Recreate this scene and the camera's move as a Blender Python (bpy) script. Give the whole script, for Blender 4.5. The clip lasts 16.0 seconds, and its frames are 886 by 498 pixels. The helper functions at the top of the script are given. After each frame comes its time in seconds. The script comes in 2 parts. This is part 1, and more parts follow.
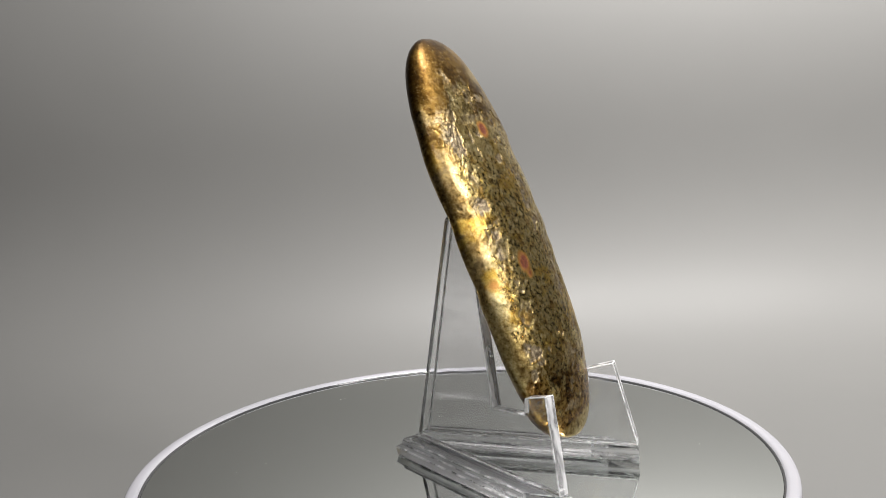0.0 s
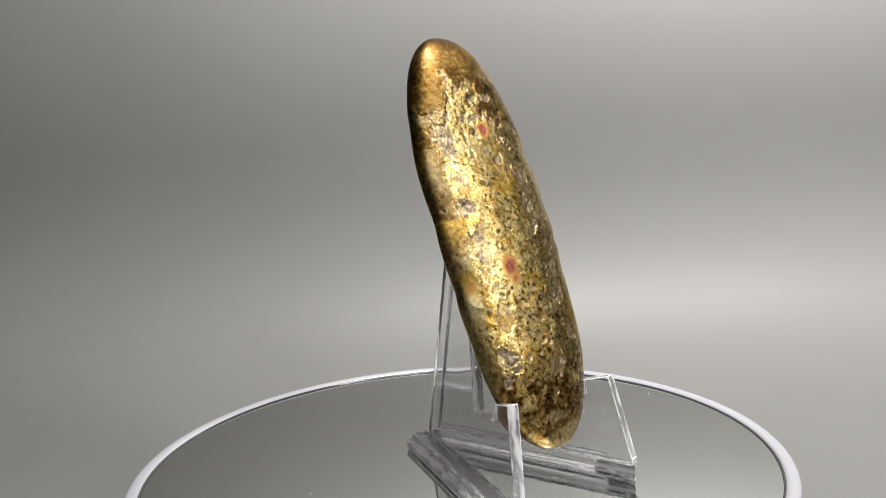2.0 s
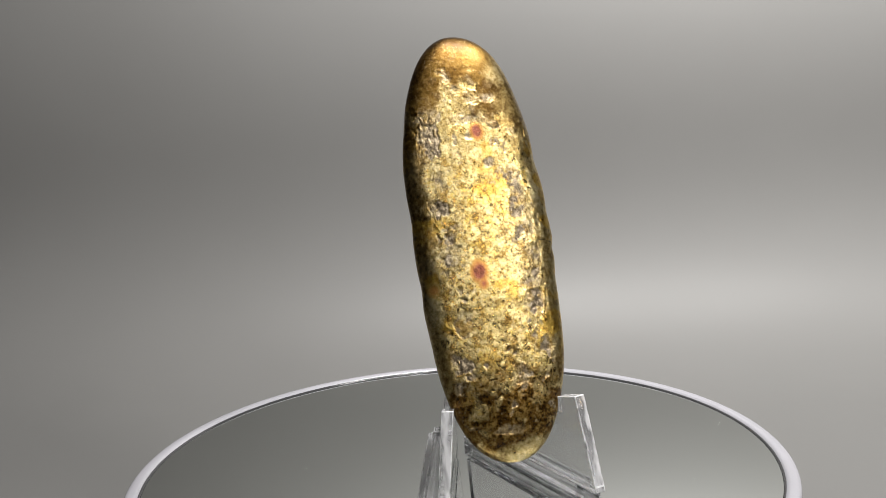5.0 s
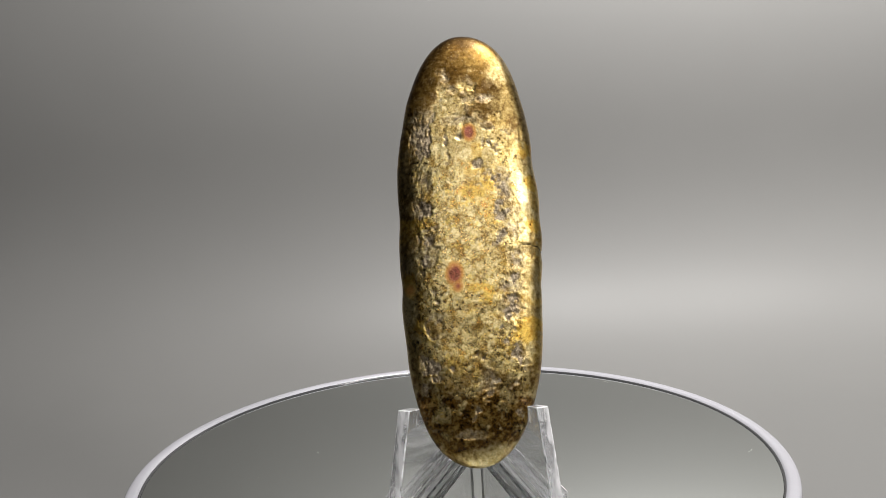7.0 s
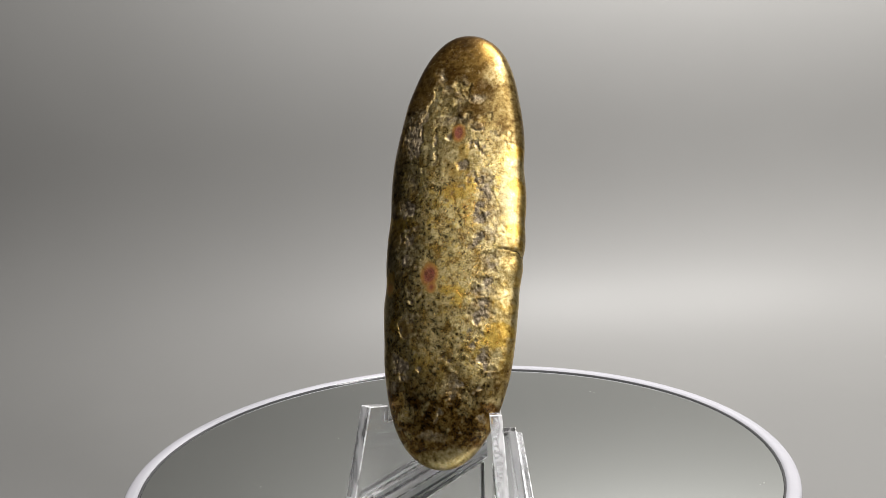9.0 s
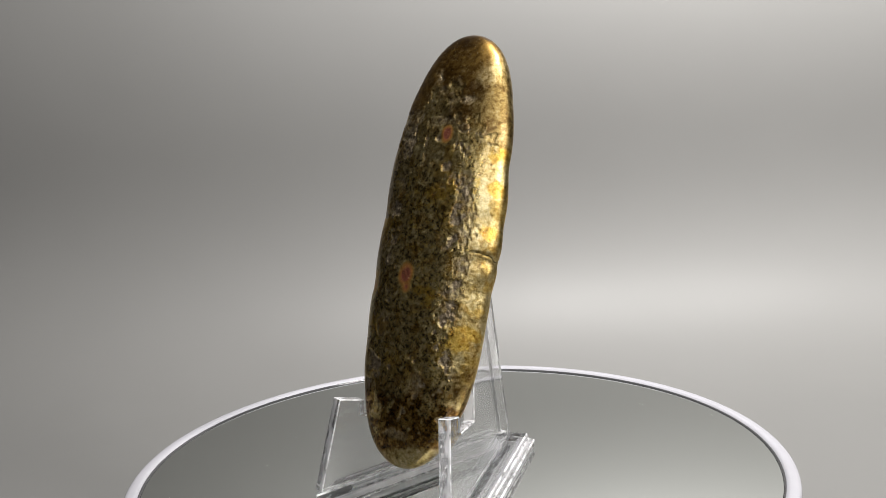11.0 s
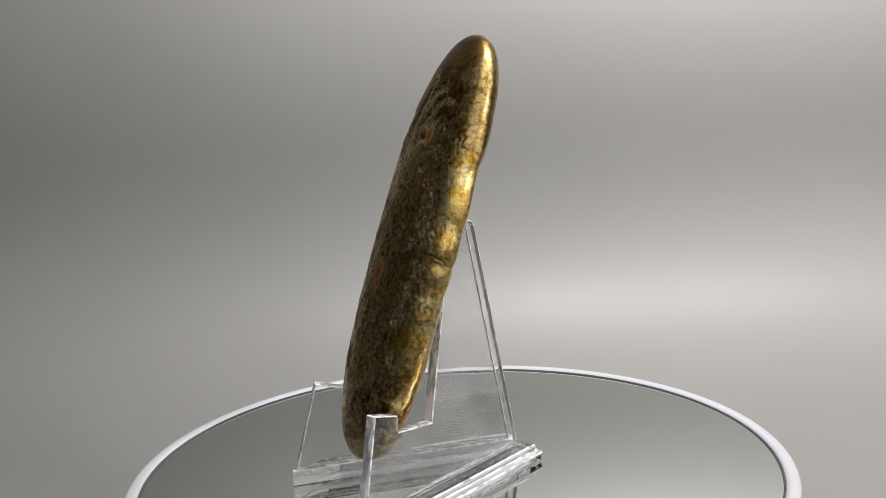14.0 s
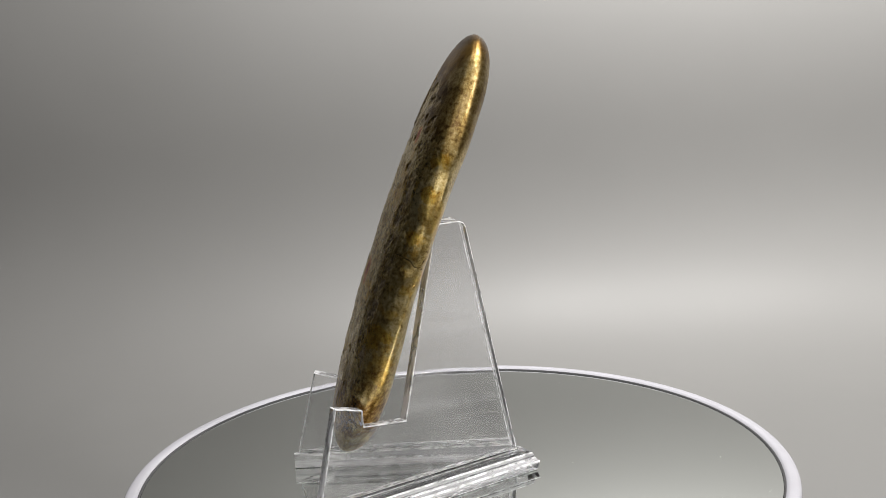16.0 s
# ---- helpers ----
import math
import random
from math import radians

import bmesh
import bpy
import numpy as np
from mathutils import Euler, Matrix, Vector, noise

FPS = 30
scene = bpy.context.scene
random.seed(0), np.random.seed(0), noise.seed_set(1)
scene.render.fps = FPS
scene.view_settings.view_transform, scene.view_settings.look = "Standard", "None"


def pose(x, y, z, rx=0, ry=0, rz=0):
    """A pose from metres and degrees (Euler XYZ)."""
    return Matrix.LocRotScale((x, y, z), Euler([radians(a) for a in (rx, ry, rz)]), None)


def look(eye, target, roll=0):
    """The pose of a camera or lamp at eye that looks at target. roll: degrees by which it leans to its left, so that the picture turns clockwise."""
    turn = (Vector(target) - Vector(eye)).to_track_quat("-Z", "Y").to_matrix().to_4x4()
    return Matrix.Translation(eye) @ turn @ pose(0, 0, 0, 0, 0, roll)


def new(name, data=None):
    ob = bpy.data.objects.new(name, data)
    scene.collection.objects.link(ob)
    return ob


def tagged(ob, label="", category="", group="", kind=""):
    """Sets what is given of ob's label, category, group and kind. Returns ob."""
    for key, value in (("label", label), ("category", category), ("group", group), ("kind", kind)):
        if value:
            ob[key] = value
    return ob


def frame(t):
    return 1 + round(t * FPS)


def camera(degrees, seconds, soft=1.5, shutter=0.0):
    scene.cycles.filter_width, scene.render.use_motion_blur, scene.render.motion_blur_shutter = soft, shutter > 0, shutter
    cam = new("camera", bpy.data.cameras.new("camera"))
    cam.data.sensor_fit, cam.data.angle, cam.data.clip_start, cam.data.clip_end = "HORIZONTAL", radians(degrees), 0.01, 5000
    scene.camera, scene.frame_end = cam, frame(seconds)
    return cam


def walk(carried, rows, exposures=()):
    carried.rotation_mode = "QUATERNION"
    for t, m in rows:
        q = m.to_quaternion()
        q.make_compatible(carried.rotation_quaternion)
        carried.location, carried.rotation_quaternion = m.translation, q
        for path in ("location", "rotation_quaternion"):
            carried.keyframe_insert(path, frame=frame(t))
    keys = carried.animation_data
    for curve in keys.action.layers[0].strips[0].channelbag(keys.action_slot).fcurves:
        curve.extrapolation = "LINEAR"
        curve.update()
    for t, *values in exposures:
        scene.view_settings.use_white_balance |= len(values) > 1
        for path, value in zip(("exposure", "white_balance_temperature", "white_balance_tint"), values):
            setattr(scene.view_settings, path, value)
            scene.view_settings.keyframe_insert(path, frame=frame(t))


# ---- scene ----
cam = camera(48.09, 16.0, soft=0.5)
EYE = look((0.0, -0.2917, 0.1172), (-0.00134, 0.00382, 0.06565), -2.975)
walk(cam, [(0.0, EYE), (16.0, EYE)], exposures=[(0.0, 0.0), (2.0, -0.05), (3.5, -0.20), (5.5, -0.24), (7.0, -0.20), (8.0, -0.10), (9.0, 0.03), (11.0, 0.07), (12.5, 0.02), (14.0, 0.0), (16.0, 0.0)])

# ---- light ----
world = bpy.data.worlds.new("studio_air")
scene.world = world
world.use_nodes = True
world.node_tree.nodes["Background"].inputs["Color"].default_value = (0.9, 0.95, 1.0, 1)
world.node_tree.nodes["Background"].inputs["Strength"].default_value = 0.02


def area_lamp(name, eye, target, watts, width, height, colour, spread=180):
    data = bpy.data.lights.new(name, "AREA")
    data.shape, data.size, data.size_y = "RECTANGLE", width, height
    data.energy, data.color, data.spread = watts, colour, radians(spread)
    ob = new(name, data)
    ob.matrix_world = look(eye, target)
    return ob


area_lamp("key_lamp", (0.52, -0.45, 0.47), (0.06, 0.0, 0.07), 2.65, 0.12, 0.10, (1.0, 0.965, 0.92))
area_lamp("front_lamp", (-0.06, -0.74, 0.66), (0.02, -0.02, 0.05), 2.1, 0.60, 0.30, (1.0, 0.975, 0.95))
area_lamp("top_lamp", (0.21, 0.0, 0.78), (0.25, 0.38, 0.22), 8.6, 0.30, 0.16, (1.0, 0.98, 0.955), 125)


# ---- materials ----
def material(name):
    m = bpy.data.materials.new(name)
    m.use_nodes = True
    return m, m.node_tree, m.node_tree.nodes["Principled BSDF"]


def node(tree, kind, **values):
    n = tree.nodes.new(kind)
    for key, value in values.items():
        n.inputs[key.replace("_", " ")].default_value = value
    return n


def noise_at(tree, scale, detail=4.0, rough=0.55, coords="Object"):
    tc = tree.nodes.new("ShaderNodeTexCoord")
    n = node(tree, "ShaderNodeTexNoise", Scale=scale, Detail=detail, Roughness=rough)
    tree.links.new(tc.outputs[coords], n.inputs["Vector"])
    return n.outputs["Fac"]


def ramp(tree, fac, stops):
    r = tree.nodes.new("ShaderNodeValToRGB")
    while len(r.color_ramp.elements) < len(stops):
        r.color_ramp.elements.new(0.5)
    for e, (pos, col) in zip(r.color_ramp.elements, stops):
        e.position, e.color = pos, (*col, 1) if len(col) == 3 else col
    tree.links.new(fac, r.inputs["Fac"])
    return r.outputs["Color"]


def mix(tree, fac, a, b):
    n = tree.nodes.new("ShaderNodeMix")
    n.data_type = "RGBA"
    for socket, value in ((n.inputs[0], fac), (n.inputs[6], a), (n.inputs[7], b)):
        if isinstance(value, (tuple, float, int)):
            socket.default_value = (*value, 1) if isinstance(value, tuple) else value
        else:
            tree.links.new(value, socket)
    return n.outputs[2]


def calc(tree, op, a, b):
    n = tree.nodes.new("ShaderNodeMath")
    n.operation, n.use_clamp = op, False
    for socket, value in zip(n.inputs, (a, b)):
        if isinstance(value, (float, int)):
            socket.default_value = value
        else:
            tree.links.new(value, socket)
    return n.outputs[0]


def span(tree, fac, lo, hi, to_lo=0.0, to_hi=1.0):
    n = tree.nodes.new("ShaderNodeMapRange")
    tree.links.new(fac, n.inputs["Value"])
    for key, value in (("From Min", lo), ("From Max", hi), ("To Min", to_lo), ("To Max", to_hi)):
        n.inputs[key].default_value = value
    return n.outputs["Result"]


def mask(tree, name):
    a = tree.nodes.new("ShaderNodeAttribute")
    a.attribute_name = name
    return a.outputs["Fac"]


def bump(tree, bsdf, height, distance, strength=1.0):
    b = node(tree, "ShaderNodeBump", Strength=strength, Distance=distance)
    tree.links.new(height, b.inputs["Height"])
    tree.links.new(b.outputs["Normal"], bsdf.inputs["Normal"])


def streaks_at(tree, scale, stretch, detail=3.0):
    """Noise drawn out along one direction, for the streaks in the acrylic."""
    tc = tree.nodes.new("ShaderNodeTexCoord")
    m = tree.nodes.new("ShaderNodeMapping")
    m.inputs["Scale"].default_value = stretch
    n = node(tree, "ShaderNodeTexNoise", Scale=scale, Detail=detail)
    tree.links.new(tc.outputs["Object"], m.inputs["Vector"])
    tree.links.new(m.outputs["Vector"], n.inputs["Vector"])
    return n.outputs["Fac"]


def acrylic(name, veil, haze, smears, stretch):
    """Clear sheet with faint smears; veil and milky streaks put inner reflections into the material."""
    m, t, b = material(name)
    b.inputs["Base Color"].default_value = (0.985, 0.985, 0.99, 1)
    smear = calc(t, "MULTIPLY", span(t, noise_at(t, 55, 4), 0.45, 0.72), span(t, noise_at(t, 260, 4), 0.3, 0.65, 0.4, 1.0))
    pale_streak = span(t, streaks_at(t, 520, stretch), 0.58, 0.68)
    scatter = calc(t, "MAXIMUM", calc(t, "MULTIPLY", smear, smears), calc(t, "MULTIPLY", pale_streak, 0.8))
    t.links.new(span(t, scatter, 0.0, 1.0, 1.0 - veil, 1.0 - haze), b.inputs["Transmission Weight"])
    b.inputs["IOR"].default_value = 1.49
    t.links.new(span(t, scatter, 0.1, 1.0, 0.0, 0.08), b.inputs["Roughness"])
    bump(t, b, noise_at(t, 60, 2), 0.0004, 0.13)
    return m


def acrylic_edge(name, clear, stretch):
    """A sawn and polished edge: milky streaks between clear ones paint in piped light."""
    m, t, b = material(name)
    b.inputs["Base Color"].default_value = (0.96, 0.96, 0.985, 1)
    streak = span(t, streaks_at(t, 560, stretch, 2.0), 0.44, 0.56)
    t.links.new(span(t, streak, 0.0, 1.0, clear - 0.22, clear + 0.22), b.inputs["Transmission Weight"])
    b.inputs["IOR"].default_value = 1.49
    t.links.new(span(t, streak, 0.0, 1.0, 0.12, 0.01), b.inputs["Roughness"])
    bump(t, b, streak, 0.0002, 0.3)
    return m


def acrylic_arris():
    """The corner lines of the sheets, made milky to paint in their bright glints."""
    m, t, b = material("glint_acrylic_corner")
    b.inputs["Base Color"].default_value = (0.97, 0.97, 0.99, 1)
    t.links.new(span(t, noise_at(t, 240, 3), 0.40, 0.60, 0.05, 0.75), b.inputs["Transmission Weight"])
    b.inputs["IOR"].default_value = 1.49
    b.inputs["Roughness"].default_value = 0.12
    return m


def mirror_glass():
    m, t, b = material("silvered_mirror")
    b.inputs["Base Color"].default_value = (0.64, 0.66, 0.64, 1)
    b.inputs["Metallic"].default_value = 1.0
    t.links.new(span(t, noise_at(t, 90, 5), 0.3, 0.8, 0.012, 0.03), b.inputs["Roughness"])
    return m


def plastic(name, colour, rough):
    m, t, b = material(name)
    t.links.new(mix(t, span(t, noise_at(t, 70, 4), 0.3, 0.7), colour, tuple(c * 0.94 for c in colour)), b.inputs["Base Color"])
    t.links.new(span(t, noise_at(t, 160, 4), 0.3, 0.7, rough * 0.85, rough * 1.15), b.inputs["Roughness"])
    bump(t, b, noise_at(t, 300, 3), 0.0001, 0.3)
    return m


def sweep_sheet():
    m, t, b = material("grey_satin_vinyl")
    t.links.new(mix(t, span(t, noise_at(t, 3, 4), 0.3, 0.7), (0.172, 0.170, 0.165), (0.190, 0.188, 0.183)), b.inputs["Base Color"])
    t.links.new(span(t, noise_at(t, 12, 3), 0.3, 0.7, 0.53, 0.57), b.inputs["Roughness"])
    bump(t, b, noise_at(t, 9, 2), 0.002, 0.15)
    return m


def wall_paint():
    m, t, b = material("added_room_grey")
    # dark grey chosen so that the stone's far side reflects little light
    t.links.new(mix(t, span(t, noise_at(t, 2, 5), 0.3, 0.7), (0.10, 0.10, 0.10), (0.125, 0.123, 0.12)), b.inputs["Base Color"])
    b.inputs["Roughness"].default_value = 0.8
    bump(t, b, noise_at(t, 120, 3), 0.001, 0.3)
    return m


def cells_at(tree, scale, feature, warp):
    """Crystal grains: a cell pattern whose lines are bent by noise."""
    tc = tree.nodes.new("ShaderNodeTexCoord")
    bend = node(tree, "ShaderNodeTexNoise", Scale=scale * 0.8, Detail=3.0)
    tree.links.new(tc.outputs["Object"], bend.inputs["Vector"])
    push = tree.nodes.new("ShaderNodeVectorMath")
    push.operation = "MULTIPLY_ADD"
    push.inputs[1].default_value = (warp, warp, warp)
    tree.links.new(bend.outputs["Color"], push.inputs[0])
    tree.links.new(tc.outputs["Object"], push.inputs[2])
    v = node(tree, "ShaderNodeTexVoronoi", Scale=scale)
    v.feature = feature
    tree.links.new(push.outputs[0], v.inputs["Vector"])
    return v.outputs["Distance"] if feature == "DISTANCE_TO_EDGE" else v.outputs["Color"]


def stone_surface():
    m, t, b = material("polished_pyrite_stone")
    fine = noise_at(t, 2300, 4, 0.6)
    grain = noise_at(t, 820, 6, 0.65)
    mid = noise_at(t, 260, 5, 0.6)
    wide = noise_at(t, 75, 4, 0.6)
    edge = cells_at(t, 950, "DISTANCE_TO_EDGE", 0.0022)
    tint = t.nodes.new("ShaderNodeSeparateColor")
    t.links.new(cells_at(t, 950, "F1", 0.0022), tint.inputs["Color"])
    cell = tint.outputs["Red"]
    polish, amber_part, pit, spot = mask(t, "polish"), mask(t, "amber"), mask(t, "pit"), mask(t, "rust")
    crown = mask(t, "crown")
    skin = calc(t, "MAXIMUM", crown, calc(t, "MULTIPLY", amber_part, 0.75))
    raw = calc(t, "MULTIPLY", span(t, polish, 0.0, 1.0, 1.0, 0.50), span(t, skin, 0.0, 1.0, 1.0, 0.30))
    joint = calc(t, "MULTIPLY", span(t, edge, 0.02, 0.09, 1.0, 0.0), span(t, mid, 0.44, 0.56))
    crevice = calc(t, "MULTIPLY", joint, raw)
    crystal = calc(t, "ADD", calc(t, "MULTIPLY", cell, 0.06), calc(t, "ADD", calc(t, "MULTIPLY", grain, 0.62), calc(t, "MULTIPLY", fine, 0.33)))
    face = ramp(t, crystal, [(0.40, (0.20, 0.135, 0.045)), (0.49, (0.62, 0.46, 0.165)), (0.60, (0.92, 0.76, 0.40))])
    face = mix(t, span(t, mid, 0.50, 0.64), face, ramp(t, crystal, [(0.32, (0.19, 0.09, 0.014)), (0.66, (0.60, 0.38, 0.09))]))
    mottle = calc(t, "MULTIPLY", span(t, noise_at(t, 560, 5, 0.62), 0.52, 0.60), span(t, wide, 0.40, 0.58, 0.15, 0.75))
    face = mix(t, mottle, face, ramp(t, grain, [(0.36, (0.46, 0.24, 0.03)), (0.60, (0.88, 0.64, 0.15))]))
    gloss = ramp(t, calc(t, "ADD", calc(t, "MULTIPLY", grain, 0.5), calc(t, "MULTIPLY", wide, 0.5)), [(0.39, (0.24, 0.145, 0.045)), (0.48, (0.55, 0.40, 0.145)), (0.60, (0.84, 0.71, 0.39))])
    base = mix(t, polish, face, gloss)
    amber = ramp(t, calc(t, "ADD", calc(t, "MULTIPLY", grain, 0.6), calc(t, "MULTIPLY", mid, 0.4)), [(0.40, (0.085, 0.037, 0.005)), (0.50, (0.23, 0.115, 0.018)), (0.60, (0.58, 0.38, 0.11))])
    base = mix(t, amber_part, base, amber)
    honey = ramp(t, calc(t, "ADD", calc(t, "MULTIPLY", grain, 0.35), calc(t, "MULTIPLY", wide, 0.65)), [(0.38, (0.05, 0.023, 0.004)), (0.48, (0.11, 0.056, 0.010)), (0.60, (0.23, 0.135, 0.032))])
    base = mix(t, calc(t, "MULTIPLY", crown, 0.92), base, honey)
    # brown top end, darkened in colour to hold down the top lamp's highlight
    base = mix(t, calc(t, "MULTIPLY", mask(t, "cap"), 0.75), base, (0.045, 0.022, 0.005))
    ochre = mix(t, span(t, grain, 0.35, 0.62), (0.50, 0.25, 0.03), (0.80, 0.55, 0.11))
    base = mix(t, mask(t, "ochre"), base, ochre)
    grit = ramp(t, crystal, [(0.30, (0.06, 0.043, 0.028)), (0.46, (0.24, 0.185, 0.12)), (0.66, (0.56, 0.46, 0.32))])
    base = mix(t, pit, base, grit)
    rust = ramp(t, spot, [(0.28, (0.62, 0.33, 0.08)), (0.55, (0.52, 0.20, 0.06)), (0.72, (0.30, 0.075, 0.055))])
    base = mix(t, span(t, spot, 0.12, 0.34, 0.0, 0.92), base, rust)
    base = mix(t, calc(t, "MULTIPLY", crevice, 0.6), base, (0.05, 0.030, 0.010))
    base = mix(t, calc(t, "MULTIPLY", span(t, fine, 0.63, 0.69), span(t, skin, 0.0, 1.0, 0.55, 0.45)), base, (0.72, 0.60, 0.32))
    base = mix(t, calc(t, "MULTIPLY", span(t, fine, 0.38, 0.31), span(t, skin, 0.0, 1.0, 0.35, 0.18)), base, (0.07, 0.042, 0.014))
    base = mix(t, mask(t, "fleck"), base, (0.50, 0.41, 0.18))
    split = calc(t, "MULTIPLY", span(t, mask(t, "split"), 0.10, 0.22, 1.0, 0.0), mask(t, "edge_side"))
    base = mix(t, split, base, (0.012, 0.008, 0.005))
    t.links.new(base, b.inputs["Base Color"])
    dull = calc(t, "MAXIMUM", calc(t, "MULTIPLY", pit, 0.35), calc(t, "MINIMUM", calc(t, "MULTIPLY", spot, 1.6), 1.0))
    dull = calc(t, "MAXIMUM", dull, split)
    t.links.new(calc(t, "MULTIPLY", span(t, dull, 0, 1, 1.0, 0.75), calc(t, "SUBTRACT", span(t, polish, 0, 1, 0.99, 1.0), calc(t, "MULTIPLY", crown, 0.04))), b.inputs["Metallic"])
    rough = calc(t, "ADD", span(t, grain, 0.3, 0.7, 0.21, 0.37), calc(t, "MULTIPLY", crevice, 0.2))
    rough = calc(t, "ADD", rough, calc(t, "ADD", calc(t, "MULTIPLY", dull, 0.1), calc(t, "MULTIPLY", crown, 0.08)))
    rough = calc(t, "ADD", rough, calc(t, "ADD", calc(t, "MULTIPLY", polish, 0.05), calc(t, "MULTIPLY", pit, 0.12)))
    t.links.new(rough, b.inputs["Roughness"])
    rise = calc(t, "ADD", calc(t, "MULTIPLY", cell, 0.10), calc(t, "ADD", calc(t, "MULTIPLY", grain, 1.0), calc(t, "MULTIPLY", mid, 0.45)))
    height = calc(t, "SUBTRACT", calc(t, "MULTIPLY", rise, raw), calc(t, "MULTIPLY", crevice, 0.22))
    height = calc(t, "ADD", height, calc(t, "MULTIPLY", span(t, fine, 0.43, 0.57), span(t, skin, 0.0, 1.0, 0.16, 0.04)))
    bump(t, b, height, 0.00050, 0.25)
    # worn polish: a clear glaze that skips the deepest grain
    glaze = node(t, "ShaderNodeBump", Strength=0.10, Distance=0.0005)
    t.links.new(height, glaze.inputs["Height"])
    t.links.new(glaze.outputs["Normal"], b.inputs["Coat Normal"])
    worn = calc(t, "MULTIPLY", calc(t, "SUBTRACT", 1.0, dull), span(t, mid, 0.40, 0.58, 0.6, 0.25))
    worn = calc(t, "MULTIPLY", worn, span(t, crown, 0.0, 1.0, 1.0, 0.2))
    worn = calc(t, "MULTIPLY", worn, span(t, pit, 0.0, 0.6, 1.0, 0.25))
    t.links.new(worn, b.inputs["Coat Weight"])
    t.links.new(span(t, grain, 0.3, 0.7, 0.12, 0.26), b.inputs["Coat Roughness"])
    return m


# the feet's strong streaks paint in lamp light refracted through them
ACRYLIC, FOOT, MIRROR = acrylic("clear_acrylic", 0.02, 0.14, 1.0, (1, 0.1, 0.7)), acrylic("clear_thick_acrylic", 0.06, 0.85, 0.15, (0.8, 0.012, 0.8)), mirror_glass()
EDGE, HAZE = acrylic_edge("milky_acrylic_edge", 0.55, (0.6, 0.6, 0.02)), acrylic_edge("milky_foot_edge", 0.78, (0.5, 0.012, 0.9))
ARRIS = acrylic_arris()
RIM = plastic("white_gloss_plastic", (0.45, 0.445, 0.485), 0.10)
BODY = plastic("white_turntable_plastic", (0.75, 0.75, 0.76), 0.35)
GAP_RING = plastic("dark_gap_shade", (0.06, 0.06, 0.063), 0.07)
DUST = plastic("pale_dust", (0.7, 0.69, 0.66), 0.9)
SWEEP, PAINT, STONE = sweep_sheet(), wall_paint(), stone_surface()


# ---- builders ----
def part(name, bm, mat, parent=None, label="", smooth=False):
    me = bpy.data.meshes.new(name)
    bmesh.ops.recalc_face_normals(bm, faces=bm.faces)
    if bm.calc_volume(signed=True) < 0:
        bmesh.ops.reverse_faces(bm, faces=bm.faces)
    bm.to_mesh(me)
    bm.free()
    me.materials.append(mat)
    for f in me.polygons:
        f.use_smooth = smooth
    ob = new(name, me)
    ob.parent = parent
    return tagged(ob, label)


def lathe(profile, steps=192):
    """A closed profile of (radius, height) turned round the z axis."""
    bm = bmesh.new()
    rings = []
    for i in range(steps):
        a = 2 * math.pi * i / steps
        rings.append([bm.verts.new((r * math.cos(a), r * math.sin(a), z)) for r, z in profile])
    n = len(profile)
    for i in range(steps):
        p, q = rings[i], rings[(i + 1) % steps]
        for k in range(n):
            bm.faces.new((p[k], q[k], q[(k + 1) % n], p[(k + 1) % n]))
    return bm


def slab(outline, thickness, bevel):
    """An outline in x, y raised along z by the thickness, with softened edges."""
    bm = bmesh.new()
    low = [bm.verts.new((x, y, 0)) for x, y in outline]
    top = [bm.verts.new((x, y, thickness)) for x, y in outline]
    bm.faces.new(low[::-1])
    bm.faces.new(top)
    n = len(outline)
    for i in range(n):
        bm.faces.new((low[i], low[(i + 1) % n], top[(i + 1) % n], top[i]))
    bm.normal_update()
    for f in bm.faces:
        f.material_index = 0 if abs(f.normal.z) > 0.5 else 1
    bmesh.ops.bevel(bm, geom=list(bm.edges), offset=bevel, segments=2, profile=0.5, affect="EDGES", material=2)
    return bm


def box(x0, x1, y0, y1, z0, z1):
    bm = bmesh.new()
    bmesh.ops.create_cube(bm, size=1.0)
    for v in bm.verts:
        v.co = (x0 + (v.co.x + 0.5) * (x1 - x0), y0 + (v.co.y + 0.5) * (y1 - y0), z0 + (v.co.z + 0.5) * (z1 - z0))
    return bm


def structure(name, bm, mat, label, smooth=False):
    return tagged(part(name, bm, mat, None, label, smooth), kind="structure")


# ---- the studio ----
TABLE = -0.050


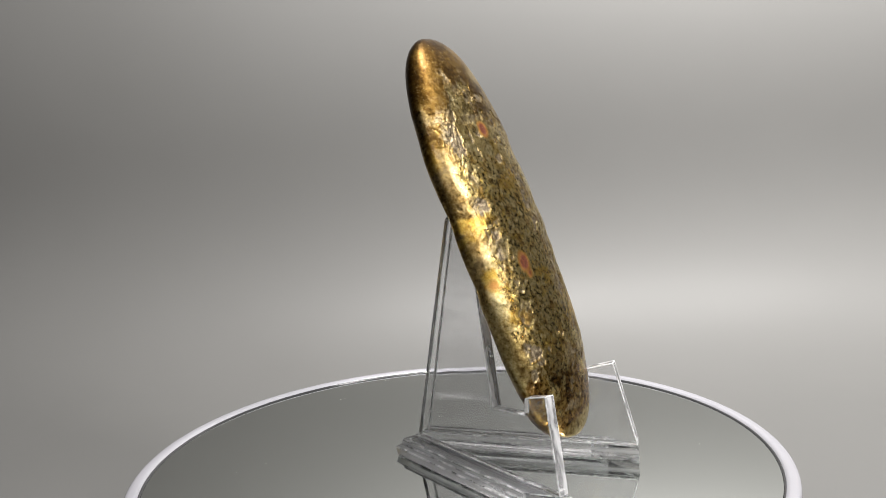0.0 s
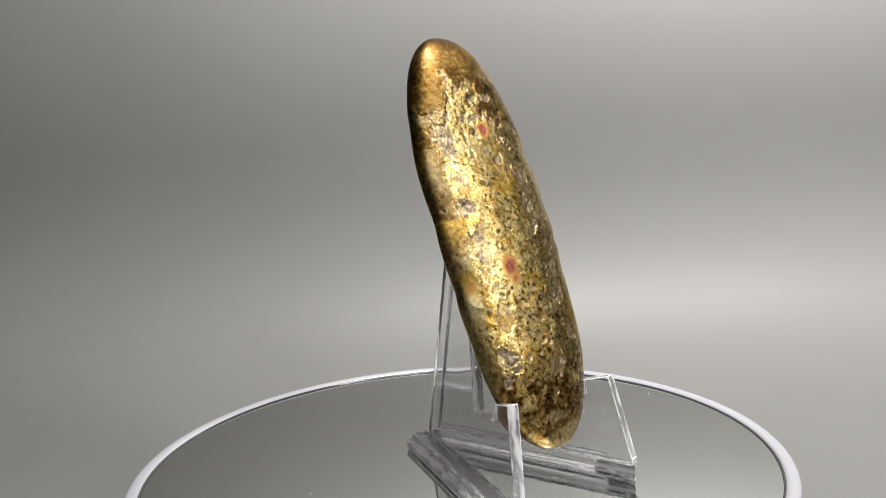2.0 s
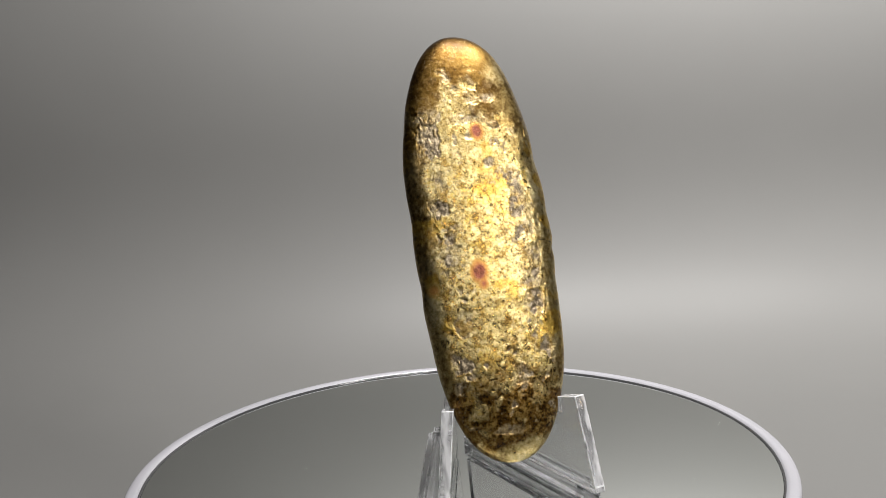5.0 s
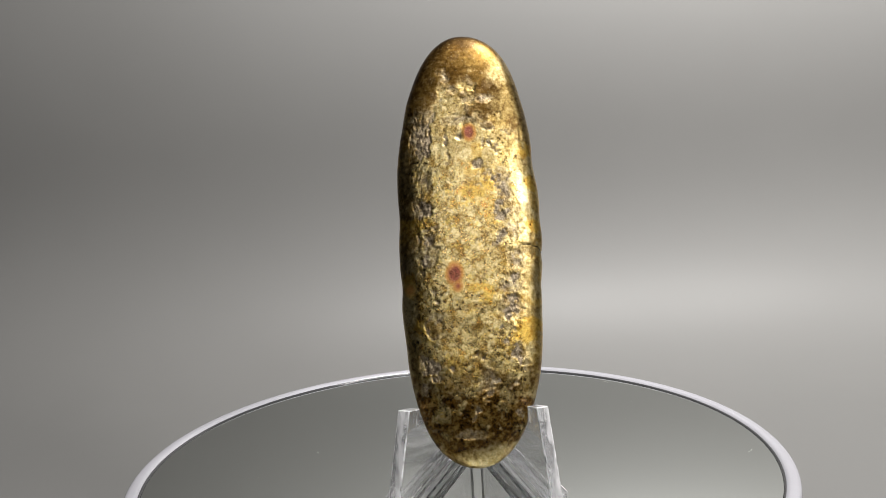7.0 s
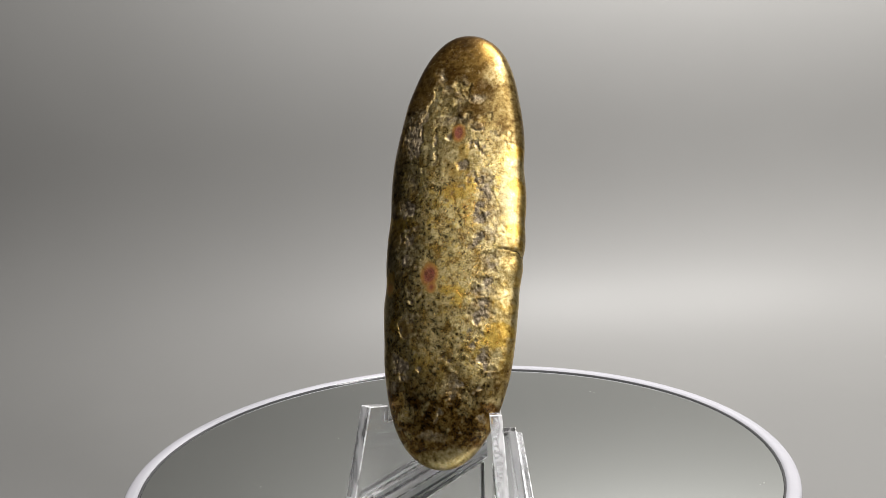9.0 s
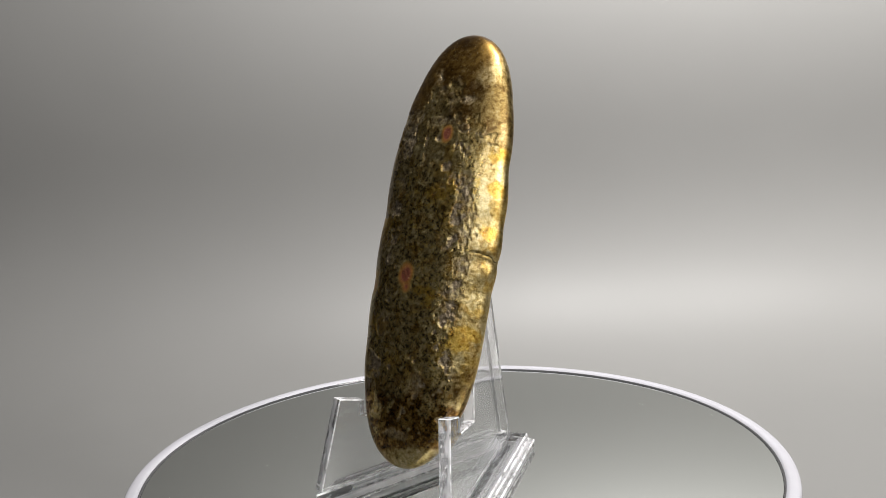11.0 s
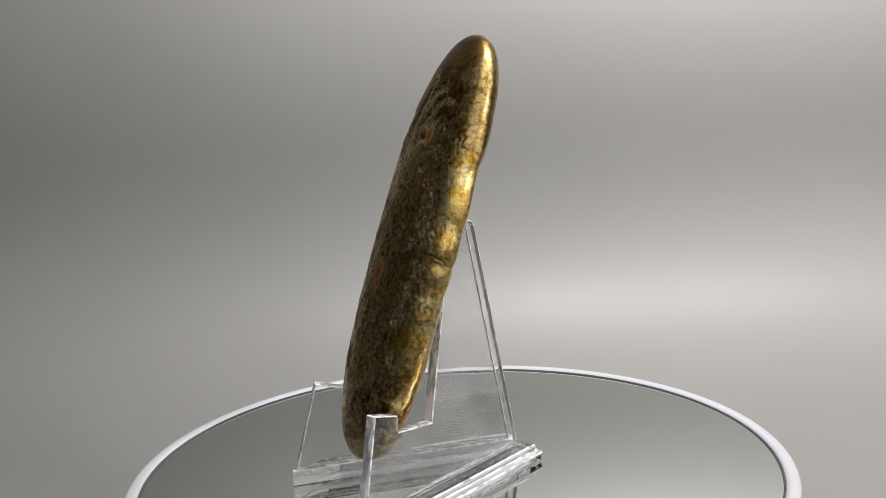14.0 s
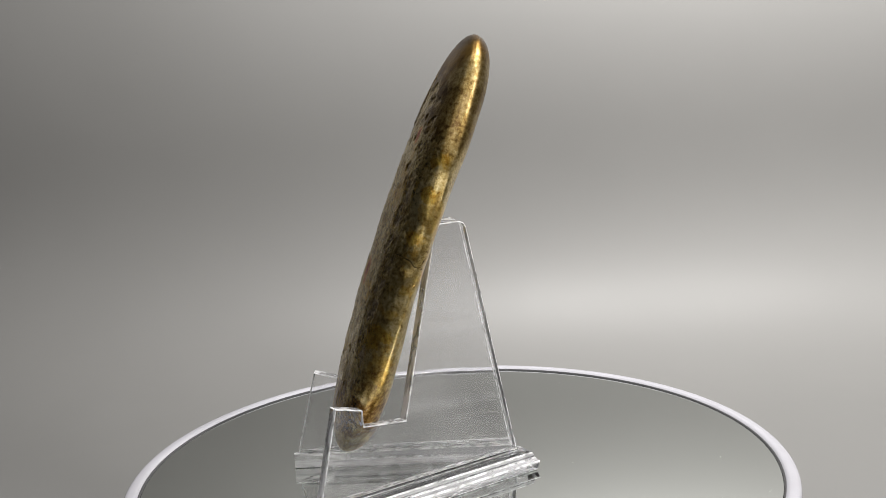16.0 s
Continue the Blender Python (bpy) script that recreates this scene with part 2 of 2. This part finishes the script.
def build_studio():
    # one sheet: flat under the turntable, curved up softly at the back, leaning back above
    line, y, z = [(-0.75, 0.0), (-0.3, 0.0), (0.0, 0.0), (0.1, 0.0)], 0.15, 0.0
    for i in range(220):
        far = i * 0.005
        up, back = min(far / 0.23, 1.0), min(max((far - 0.22) / 0.14, 0.0), 1.0)
        slope = radians(88 * up * up * (3 - 2 * up) - 15 * back * back * (3 - 2 * back))
        line.append((y, z))
        y, z = y + 0.005 * math.cos(slope), z + 0.005 * math.sin(slope)
    line = [(y, z + TABLE) for y, z in line]
    bm = bmesh.new()
    rows = []
    for x in np.linspace(-0.31, 0.43, 17):
        rows.append([bm.verts.new((x, y, z)) for y, z in line])
    for p, q in zip(rows, rows[1:]):
        for k in range(len(line) - 1):
            bm.faces.new((p[k], q[k], q[k + 1], p[k + 1]))
    bmesh.ops.recalc_face_normals(bm, faces=bm.faces)
    bmesh.ops.solidify(bm, geom=list(bm.faces), thickness=0.001)
    structure("backdrop", bm, SWEEP, "grey satin backdrop sheet curving up behind the turntable", True)
    structure("table_top", box(-0.95, 0.95, -0.9, 0.55, TABLE - 0.03, TABLE - 0.004), PAINT, "grey table under the grey sheet")
    # an unseen room, added to close off the light around the table
    lo = TABLE - 0.75
    structure("floor", box(-1.8, 1.8, -1.8, 1.3, lo - 0.05, lo), PAINT, "plain grey floor, added out of view")
    structure("ceiling", box(-1.8, 1.8, -1.8, 1.3, 1.6, 1.65), PAINT, "plain grey ceiling, added out of view")
    structure("wall_north", box(-1.85, 1.85, 1.3, 1.35, lo, 1.6), PAINT, "plain grey wall, added out of view")
    structure("wall_south", box(-1.85, 1.85, -1.85, -1.8, lo, 1.6), PAINT, "plain grey wall, added out of view")
    structure("wall_west", box(-1.85, -1.8, -1.8, 1.3, lo, 1.6), PAINT, "plain grey wall, added out of view")
    structure("wall_east", box(1.8, 1.85, -1.8, 1.3, lo, 1.6), PAINT, "plain grey wall, added out of view")


# ---- the turntable ----
GLASS = -0.0008


def build_turntable():
    table = tagged(new("turntable"), "round mirrored display turntable with a glossy white rim", "turntable")
    rim = [(0.0961, -0.010), (0.0961, -0.0004), (0.0963, -0.0002), (0.0967, 0.0001), (0.0973, 0.0003), (0.0988, 0.0003), (0.0996, 0.0001), (0.1001, -0.0004), (0.1003, -0.0012), (0.1003, -0.010)]
    part("rim", lathe(rim), RIM, table, "glossy white plastic rim", True)
    disc = [(0.0, GLASS - 0.003), (0.0, GLASS), (0.0954, GLASS), (0.0955, GLASS - 0.0001), (0.0955, GLASS - 0.003)]
    bm = lathe(disc)
    bmesh.ops.remove_doubles(bm, verts=bm.verts, dist=1e-6)
    part("mirror", bm, MIRROR, table, "silvered round mirror plate")
    # a dark ring put in for the shade of the gap inside the rim
    part("gap_ring", lathe([(0.0955, GLASS - 0.003), (0.0955, GLASS - 0.0002), (0.0956, GLASS), (0.0958, GLASS + 0.0003), (0.0961, GLASS + 0.0005), (0.0961, GLASS - 0.003)]), GAP_RING, table, "dark glossy ring added for the shaded gap between mirror and rim", True)
    body = [(0.0, TABLE), (0.0, -0.012), (0.099, -0.012), (0.099, -0.022), (0.086, -0.030), (0.086, TABLE)]
    bm = lathe(body)
    bmesh.ops.remove_doubles(bm, verts=bm.verts, dist=1e-6)
    part("base", bm, BODY, table, "white plastic drum base")
    # dust and one scratch on the mirror
    bm = bmesh.new()
    rng = random.Random(5)
    spots = [(31.3, 73.3, 0.35), (57.4, 72.0, 0.3), (58.2, 71.0, 0.25), (-45.2, 13.6, 0.4), (-53.7, -27.5, 0.35), (90.1, -2.2, 0.45), (89.0, -3.4, 0.25), (32.8, 72.4, 0.25)]
    spots += [(rng.uniform(-65, 65), rng.uniform(-65, 65), rng.uniform(0.08, 0.18)) for _ in range(34)]
    for x, y, size in [(x, y, 0.6 * size) for x, y, size in spots]:
        made = bmesh.ops.create_icosphere(bm, subdivisions=1, radius=1.0)["verts"]
        turn = Matrix.Rotation(rng.uniform(0, 6.28), 4, "Z")
        for v in made:
            p = turn @ Vector((v.co.x * size * rng.uniform(0.8, 1.6), v.co.y * size * rng.uniform(0.3, 0.7), 0))
            v.co = ((x + p.x) / 1000, (y + p.y) / 1000, GLASS + (1 + v.co.z) * size * 0.00018)
    tagged(part("dust", bm, DUST, table, "pale specks of dust"), kind="stuff")
    return table


# ---- the easel ----
THICK = 0.0033
PLATES = {1: (16.3, 0.041, 0.0037), -1: (17.3, 0.081, 0.0033)}  # turn, splay and half gap of each plate


def build_easel():
    easel = tagged(new("display_easel"), "clear acrylic display easel of two notched plates on flat feet", "display easel")
    outline = [(0.0, 0.0052), (0.0, 0.006), (0.0122, 0.0750), (0.0130, 0.0762), (0.0145, 0.0768), (0.0212, 0.0768), (0.0221, 0.0762), (0.0226, 0.0750),
               (0.0366, 0.0230), (0.0498, 0.0244), (0.0497, 0.0290), (0.0580, 0.0312), (0.0645, 0.007), (0.0648, 0.0052)]
    foot = [(-0.0030, 0.0), (0.0066, 0.0), (0.0066, 0.0026), (0.0046, 0.0031), (0.0046, 0.0050), (-0.0030, 0.0050)]
    for side, (half, splay, gap) in PLATES.items():
        turn = Matrix.Rotation(radians(side * half), 4, "Z")
        # along x' away from the apex, up z, plate thickness inwards
        bm = slab(outline, THICK, 0.0003)
        for v in bm.verts:
            r, z, k = v.co
            v.co = Vector((side * (gap - k - splay * (z - 0.030)), -(r - 0.0013 * max(0.0, 1 - r / 0.030) if side > 0 else r - 0.0013), z))
        plate = part("side_plate", bm, ACRYLIC, easel)
        plate.data.materials.append(EDGE), plate.data.materials.append(ARRIS)
        plate.matrix_local = turn
        # the foot: a stepped rail, cut off aslant in front and nicked behind
        bm = slab(foot, 0.068, 0.0004)
        for v in bm.verts:
            k, z, r = v.co
            r = -0.0046 + 0.0012 * abs(z - 0.0025) / 0.0025 if r < 0.034 else 0.0650 - 2.3 * max(k + 0.0003, 0)
            v.co = Vector((side * (0.0052 + k), -r, z))
        rail = part("foot", bm, FOOT, easel)
        rail.data.materials.append(HAZE), rail.data.materials.append(ARRIS)
        rail.matrix_local = turn
    return easel


# ---- the stone ----
def hashed(i, j, k, seed):
    h = (i * 374761393 + j * 668265263 + k * 2147483647 + seed * 1274126177) & 0xFFFFFFFF
    h = ((h ^ (h >> 13)) * 1103515245) & 0xFFFFFFFF
    h = ((h ^ (h >> 16)) * 2654435761) & 0xFFFFFFFF
    return ((h ^ (h >> 15)) & 0xFFFFFF) / float(0xFFFFFF)


def value_noise(p, size, seed):
    g = p / size
    c = np.floor(g).astype(np.int64)
    f = g - c
    f = f * f * f * (f * (f * 6 - 15) + 10)
    total = 0.0
    for dx in (0, 1):
        for dy in (0, 1):
            for dz in (0, 1):
                w = (f[:, 0] if dx else 1 - f[:, 0]) * (f[:, 1] if dy else 1 - f[:, 1]) * (f[:, 2] if dz else 1 - f[:, 2])
                total = total + w * hashed(c[:, 0] + dx, c[:, 1] + dy, c[:, 2] + dz, seed)
    return total * 2 - 1


def layered(p, size, seed, octaves=4):
    total, amp, norm = 0.0, 1.0, 0.0
    for o in range(octaves):
        turn = np.array(Euler((0.7 + o + seed, 0.4 + 1.7 * o, 1.1 + 0.6 * seed)).to_matrix())
        total = total + amp * value_noise(p @ turn + o * 0.0137, size / 2 ** o, seed + o)
        norm += amp
        amp *= 0.55
    return total / norm


def step(x, lo, hi):
    f = np.clip((x - lo) / (hi - lo), 0, 1)
    return f * f * (3 - 2 * f)


LENGTH = 0.1249
LEFT = (23.6, 21.3, 20.0, 20.0, 19.9, 19.9, 19.9, 20.0, 20.2)
RIGHT = (21.9, 21.0, 20.4, 20.0, 20.6, 20.3, 20.2, 21.3, 24.6)
FRONT = (6.9, 7.2, 7.4, 7.6, 7.7, 7.6, 7.6, 7.8, 7.9)
BACK = (14.0, 10.0, 6.7, 4.8, 4.05, 4.7, 6.5, 9.0, 11.8)


def glide(values, s):
    """Values at even steps from 0 to 1, joined smoothly, in metres."""
    v = np.array(values) / 1000
    x = s * (len(v) - 1)
    i = np.clip(np.floor(x).astype(int), 0, len(v) - 2)
    f = x - i
    v = np.concatenate([[2 * v[0] - v[1]], v, [2 * v[-1] - v[-2]]])
    a, b, c, d = v[i], v[i + 1], v[i + 2], v[i + 3]
    return b + 0.5 * f * (c - a + f * (2 * a - 5 * b + 4 * c - d + f * (3 * (b - c) + d - a)))


def build_stone():
    rows, cols = 600, 520
    s = (1 - np.cos(np.linspace(0.012, math.pi - 0.012, rows))) / 2
    cap = np.abs(1 - np.abs(2 * s - 1) ** 2.6) ** 0.5
    ph = np.linspace(0, 2 * math.pi, cols, endpoint=False)
    c, n = np.cos(ph), np.sin(ph)
    cc, nn = np.sign(c) * np.abs(c) ** 0.79, np.where(n > 0, np.abs(n) ** 0.90, -np.abs(n) ** 1.15)
    l, r, f, b = [(glide(v, s) * cap)[:, None] for v in (LEFT, RIGHT, FRONT, BACK)]
    grid = np.stack([np.where(cc > 0, r, l) * cc, -np.where(nn > 0, f, b) * nn, np.repeat(s[:, None] * LENGTH, cols, 1)], 2)

    def normals(g):
        du = np.roll(g, -1, 1) - np.roll(g, 1, 1)
        dv = np.gradient(g, axis=0)
        k = np.cross(du, dv)
        return k / np.maximum(np.linalg.norm(k, axis=2, keepdims=True), 1e-12)

    nor = -normals(grid)
    flat, out = grid.reshape(-1, 3), nor.reshape(-1, 3)
    u, h, front = flat[:, 0] * 1000, flat[:, 2] / LENGTH, -out[:, 1]

    coarse, medium, tiny = layered(flat, 0.009, 3, 4), layered(flat, 0.0035, 11, 4), layered(flat, 0.0012, 23, 3)

    def blot(us, hs, ru, rh, rough=0.7):
        """A worn patch round a place on the front: across in mm, along in mm."""
        d = np.sqrt(((u - us - 0.8) / ru) ** 2 + ((h - hs) * LENGTH * 1000 / rh) ** 2)
        d = d + rough * (1.3 * layered(flat, 0.005, 71, 4) + 0.8 * medium + 0.7 * tiny)
        return (1 - step(d, 0.55, 1.1)) * step(front, -0.1, 0.3)

    face = step(front, 0.55, 0.9)
    smooth_top = step(h + 0.006 * np.abs(u + 4) + 0.13 * coarse + 0.08 * medium, 0.82, 0.90)
    smooth_low = step(0.21 - h + 0.07 * medium + 0.04 * coarse, 0.0, 0.07) * step(medium + coarse, -0.55, -0.10)
    tip = step(0.060 - h + 0.03 * medium + 0.0022 * (u - 5), 0.0, 0.02) * step(coarse + medium, -0.5, 0.0)
    inner = 1 - step(np.abs(u + 0.3) + 2.2 * coarse + 2.0 * medium, 13.5, 15.5)
    upper = step(h + 0.10 * coarse, 0.62, 0.72)
    polish = 1 - inner * step(front, 0.3, 0.6) * (1 - 0.8 * smooth_top) * (1 - 0.7 * upper)
    polish = np.maximum(polish * (0.80 + 0.2 * step(coarse, -0.3, 0.3)), tip)
    side_band = np.exp(-((np.abs(u + 0.5 + 3.0 * layered(flat, 0.016, 83, 2)) - 12.0) / 3.6) ** 2) * step(coarse, -0.45, 0.25) * step(h, 0.12, 0.22) * (1 - step(h, 0.74, 0.82)) * face
    pit = step(medium + 0.40 * tiny + 0.50 * side_band + 0.25 * coarse + 0.16 * upper, 0.34, 0.66) * np.clip(0.45 + 0.5 * upper + 1.2 * side_band + 0.5 * step(0.30 - h, 0.0, 0.05), 0, 1) * face * (1 - 0.9 * smooth_top) * (1 - tip)
    pit = pit * (1 - 0.7 * polish * (1 - inner))
    for us, hs, ru, rh in ((-5.4, 0.885, 1.8, 3.8), (-3.0, 0.85, 2.0, 2.5), (1.0, 0.825, 3.0, 1.4), (5.5, 0.825, 2.6, 1.8), (-1, 0.775, 5, 2.0), (-14.3, 0.735, 3.5, 3.5),
                           (-12.1, 0.63, 2.2, 4.5), (-15, 0.57, 3, 3), (-11, 0.465, 3.5, 3.2), (9.6, 0.60, 2.4, 6), (12.0, 0.525, 2.8, 7), (12.6, 0.45, 2.6, 3.5),
                           (10.3, 0.383, 3.4, 1.6), (9, 0.34, 3.4, 2.5), (-11.8, 0.31, 2.5, 4.5), (3.4, 0.18, 3.2, 4), (-2.6, 0.07, 4, 1.6)):
        pit = np.maximum(pit, blot(us, hs, ru, rh) * (0.35 + 0.6 * step(tiny + medium, -0.4, 0.5)))

    def stain(us, hs, ru, rh):
        """A round stain that is strongest in its middle."""
        d = np.sqrt(((u - us) / ru) ** 2 + ((h - hs) * LENGTH * 1000 / rh) ** 2) + 0.22 * medium
        return np.clip(1.2 - d, 0, 1) * step(front, -0.1, 0.3)

    rust = np.maximum(stain(-3.9, 0.417, 2.8, 3.5), stain(-3.2, 0.390, 1.9, 2.1) * 0.7)
    rust = np.maximum(rust, np.maximum(stain(1.7, 0.742, 2.3, 2.7), 0.4 * stain(-17.0, 0.39, 2.4, 2.2)))
    ochre = step(coarse + 0.5 * medium, 0.22, 0.46) * 0.65 * (1 - smooth_low) * (1 - smooth_top)
    for us, hs, ru, rh in ((-16, 0.535, 4.5, 2.5), (-17.5, 0.40, 2.5, 4), (1.2, 0.385, 4.5, 1.3), (4.2, 0.365, 1.5, 2.6), (14, 0.28, 4, 3), (18, 0.70, 3.0, 2.5), (18, 0.62, 2.4, 2.5),
                           (18, 0.52, 2.4, 3), (-14, 0.30, 4, 3), (1.0, 0.60, 4.5, 2.5), (6, 0.62, 2.5, 3), (17, 0.30, 3, 2.5)):
        ochre = np.maximum(ochre, 0.95 * blot(us, hs, ru, rh, 0.6))
    ochre = ochre * (1 - np.clip(2 * rust, 0, 1))
    pit = pit * (1 - np.clip(2.5 * rust, 0, 0.95))
    polish = polish * (1 - 0.8 * pit)
    fleck = 0.8 * blot(10.0, 0.925, 0.7, 0.6, 0.5) * step(tiny + medium, -0.3, 0.2)

    # a thin crack that runs over one long edge
    way = (h - 0.474) * LENGTH * 1000 - 2.2 * layered(flat, 0.004, 91, 2) + 0.10 * (u - 16)
    edge_side = step(u, 14.0, 15.5)
    crack = np.exp(-(way / 0.35) ** 2) * edge_side
    amber = np.clip(smooth_top * (1 - 0.85 * step(u + 6 * coarse, 5, 12)) + smooth_low + 0.7 * step(-u + 3 * coarse + 14 * (h - 0.55), 13, 17), 0, 1) * (1 - pit) * (1 - tip)

    def dent(side, hs, long, deep):
        return deep * np.exp(-((h - hs) * LENGTH * 1000 / long) ** 2) * step(side * u, 12, 19)

    hollow = dent(1, 0.675, 4.5, 0.0007) + dent(1, 0.545, 4.0, 0.0005) + dent(1, 0.462, 2.0, 0.0005) + dent(1, 0.40, 3.0, 0.0003)
    hollow = hollow + dent(-1, 0.56, 5.0, 0.0006) + dent(-1, 0.40, 4.5, 0.0007) + dent(-1, 0.78, 5.0, 0.0003)
    lift = 0.00015 + 0.00040 * layered(flat, 0.022, 41, 2) + 0.00010 * coarse * (1 - smooth_top) - 0.75 * hollow
    lift = lift - 0.00042 * pit * (0.5 + 0.8 * np.clip(medium + 0.3, 0, 1)) + 0.00034 * pit * tiny + 0.00020 * pit * medium
    lift = lift + (0.00007 * medium + 0.00005 * tiny) * (0.45 + 0.55 * face) * (1 - 0.5 * polish)
    lift = lift + 0.00022 * step(smooth_top, 0.2, 0.6) * face
    crest = 1 - 2 * np.abs(layered(flat, 0.0065, 57, 4))
    lift = lift + 0.00022 * (crest - 0.6) * face * (0.30 + 0.9 * side_band + 0.5 * step(h, 0.68, 0.74)) * (1 - 0.85 * smooth_top)
    lift = lift + 0.00030 * side_band * np.clip(medium, 0, 1) - 0.00015 * crack
    flat = flat + out * (lift * (1 - 0.6 * np.abs(2 * h - 1) ** 8))[:, None]

    me = bpy.data.meshes.new("gold_stone")
    idx = np.arange(rows * cols).reshape(rows, cols)
    a, d = idx[:-1], idx[1:]
    quads = np.stack([d, np.roll(d, -1, 1), np.roll(a, -1, 1), a], 2).reshape(-1, 4)
    faces = quads.tolist() + [idx[0].tolist(), idx[-1][::-1].tolist()]
    me.from_pydata(flat.tolist(), [], faces)
    me.update()
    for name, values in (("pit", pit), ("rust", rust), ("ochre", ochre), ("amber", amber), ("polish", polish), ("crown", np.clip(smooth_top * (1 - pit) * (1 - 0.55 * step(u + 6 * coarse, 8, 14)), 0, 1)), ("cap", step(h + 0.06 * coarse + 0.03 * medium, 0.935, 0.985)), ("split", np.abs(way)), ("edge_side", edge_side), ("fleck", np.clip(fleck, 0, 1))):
        layer = me.attributes.new(name, "FLOAT", "POINT")
        layer.data.foreach_set("value", values.astype(np.float32))
    me.polygons.foreach_set("use_smooth", [True] * len(me.polygons))
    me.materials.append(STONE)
    ob = new("polished_stone", me)
    return tagged(ob, "long flat polished golden pyrite stone, pitted, leaning on the easel", "stone")


build_studio()
turntable = build_turntable()
easel = build_easel()
stone = build_stone()


# ---- what moves ----
EASEL_AT = pose(0.0060, 0.0130, GLASS + 0.0001, 0, 0, -1.5)
STONE_AT = pose(0.00568, -0.03795, 0.01254, -22.23, -0.89, -3.18)


def motions():
    """The turntable turns steadily and carries the easel and the stone round with it."""
    times = [0.5 * i for i in range(33)]
    for thing, rest in ((turntable, pose(0, 0, 0)), (easel, EASEL_AT), (stone, STONE_AT)):
        walk(thing, [(t, pose(0, 0, 0, 0, 0, -7.959 * (t - 7.0) + 0.131 * ((t - 7.0) / 9.0) ** 2) @ rest) for t in times])


motions()
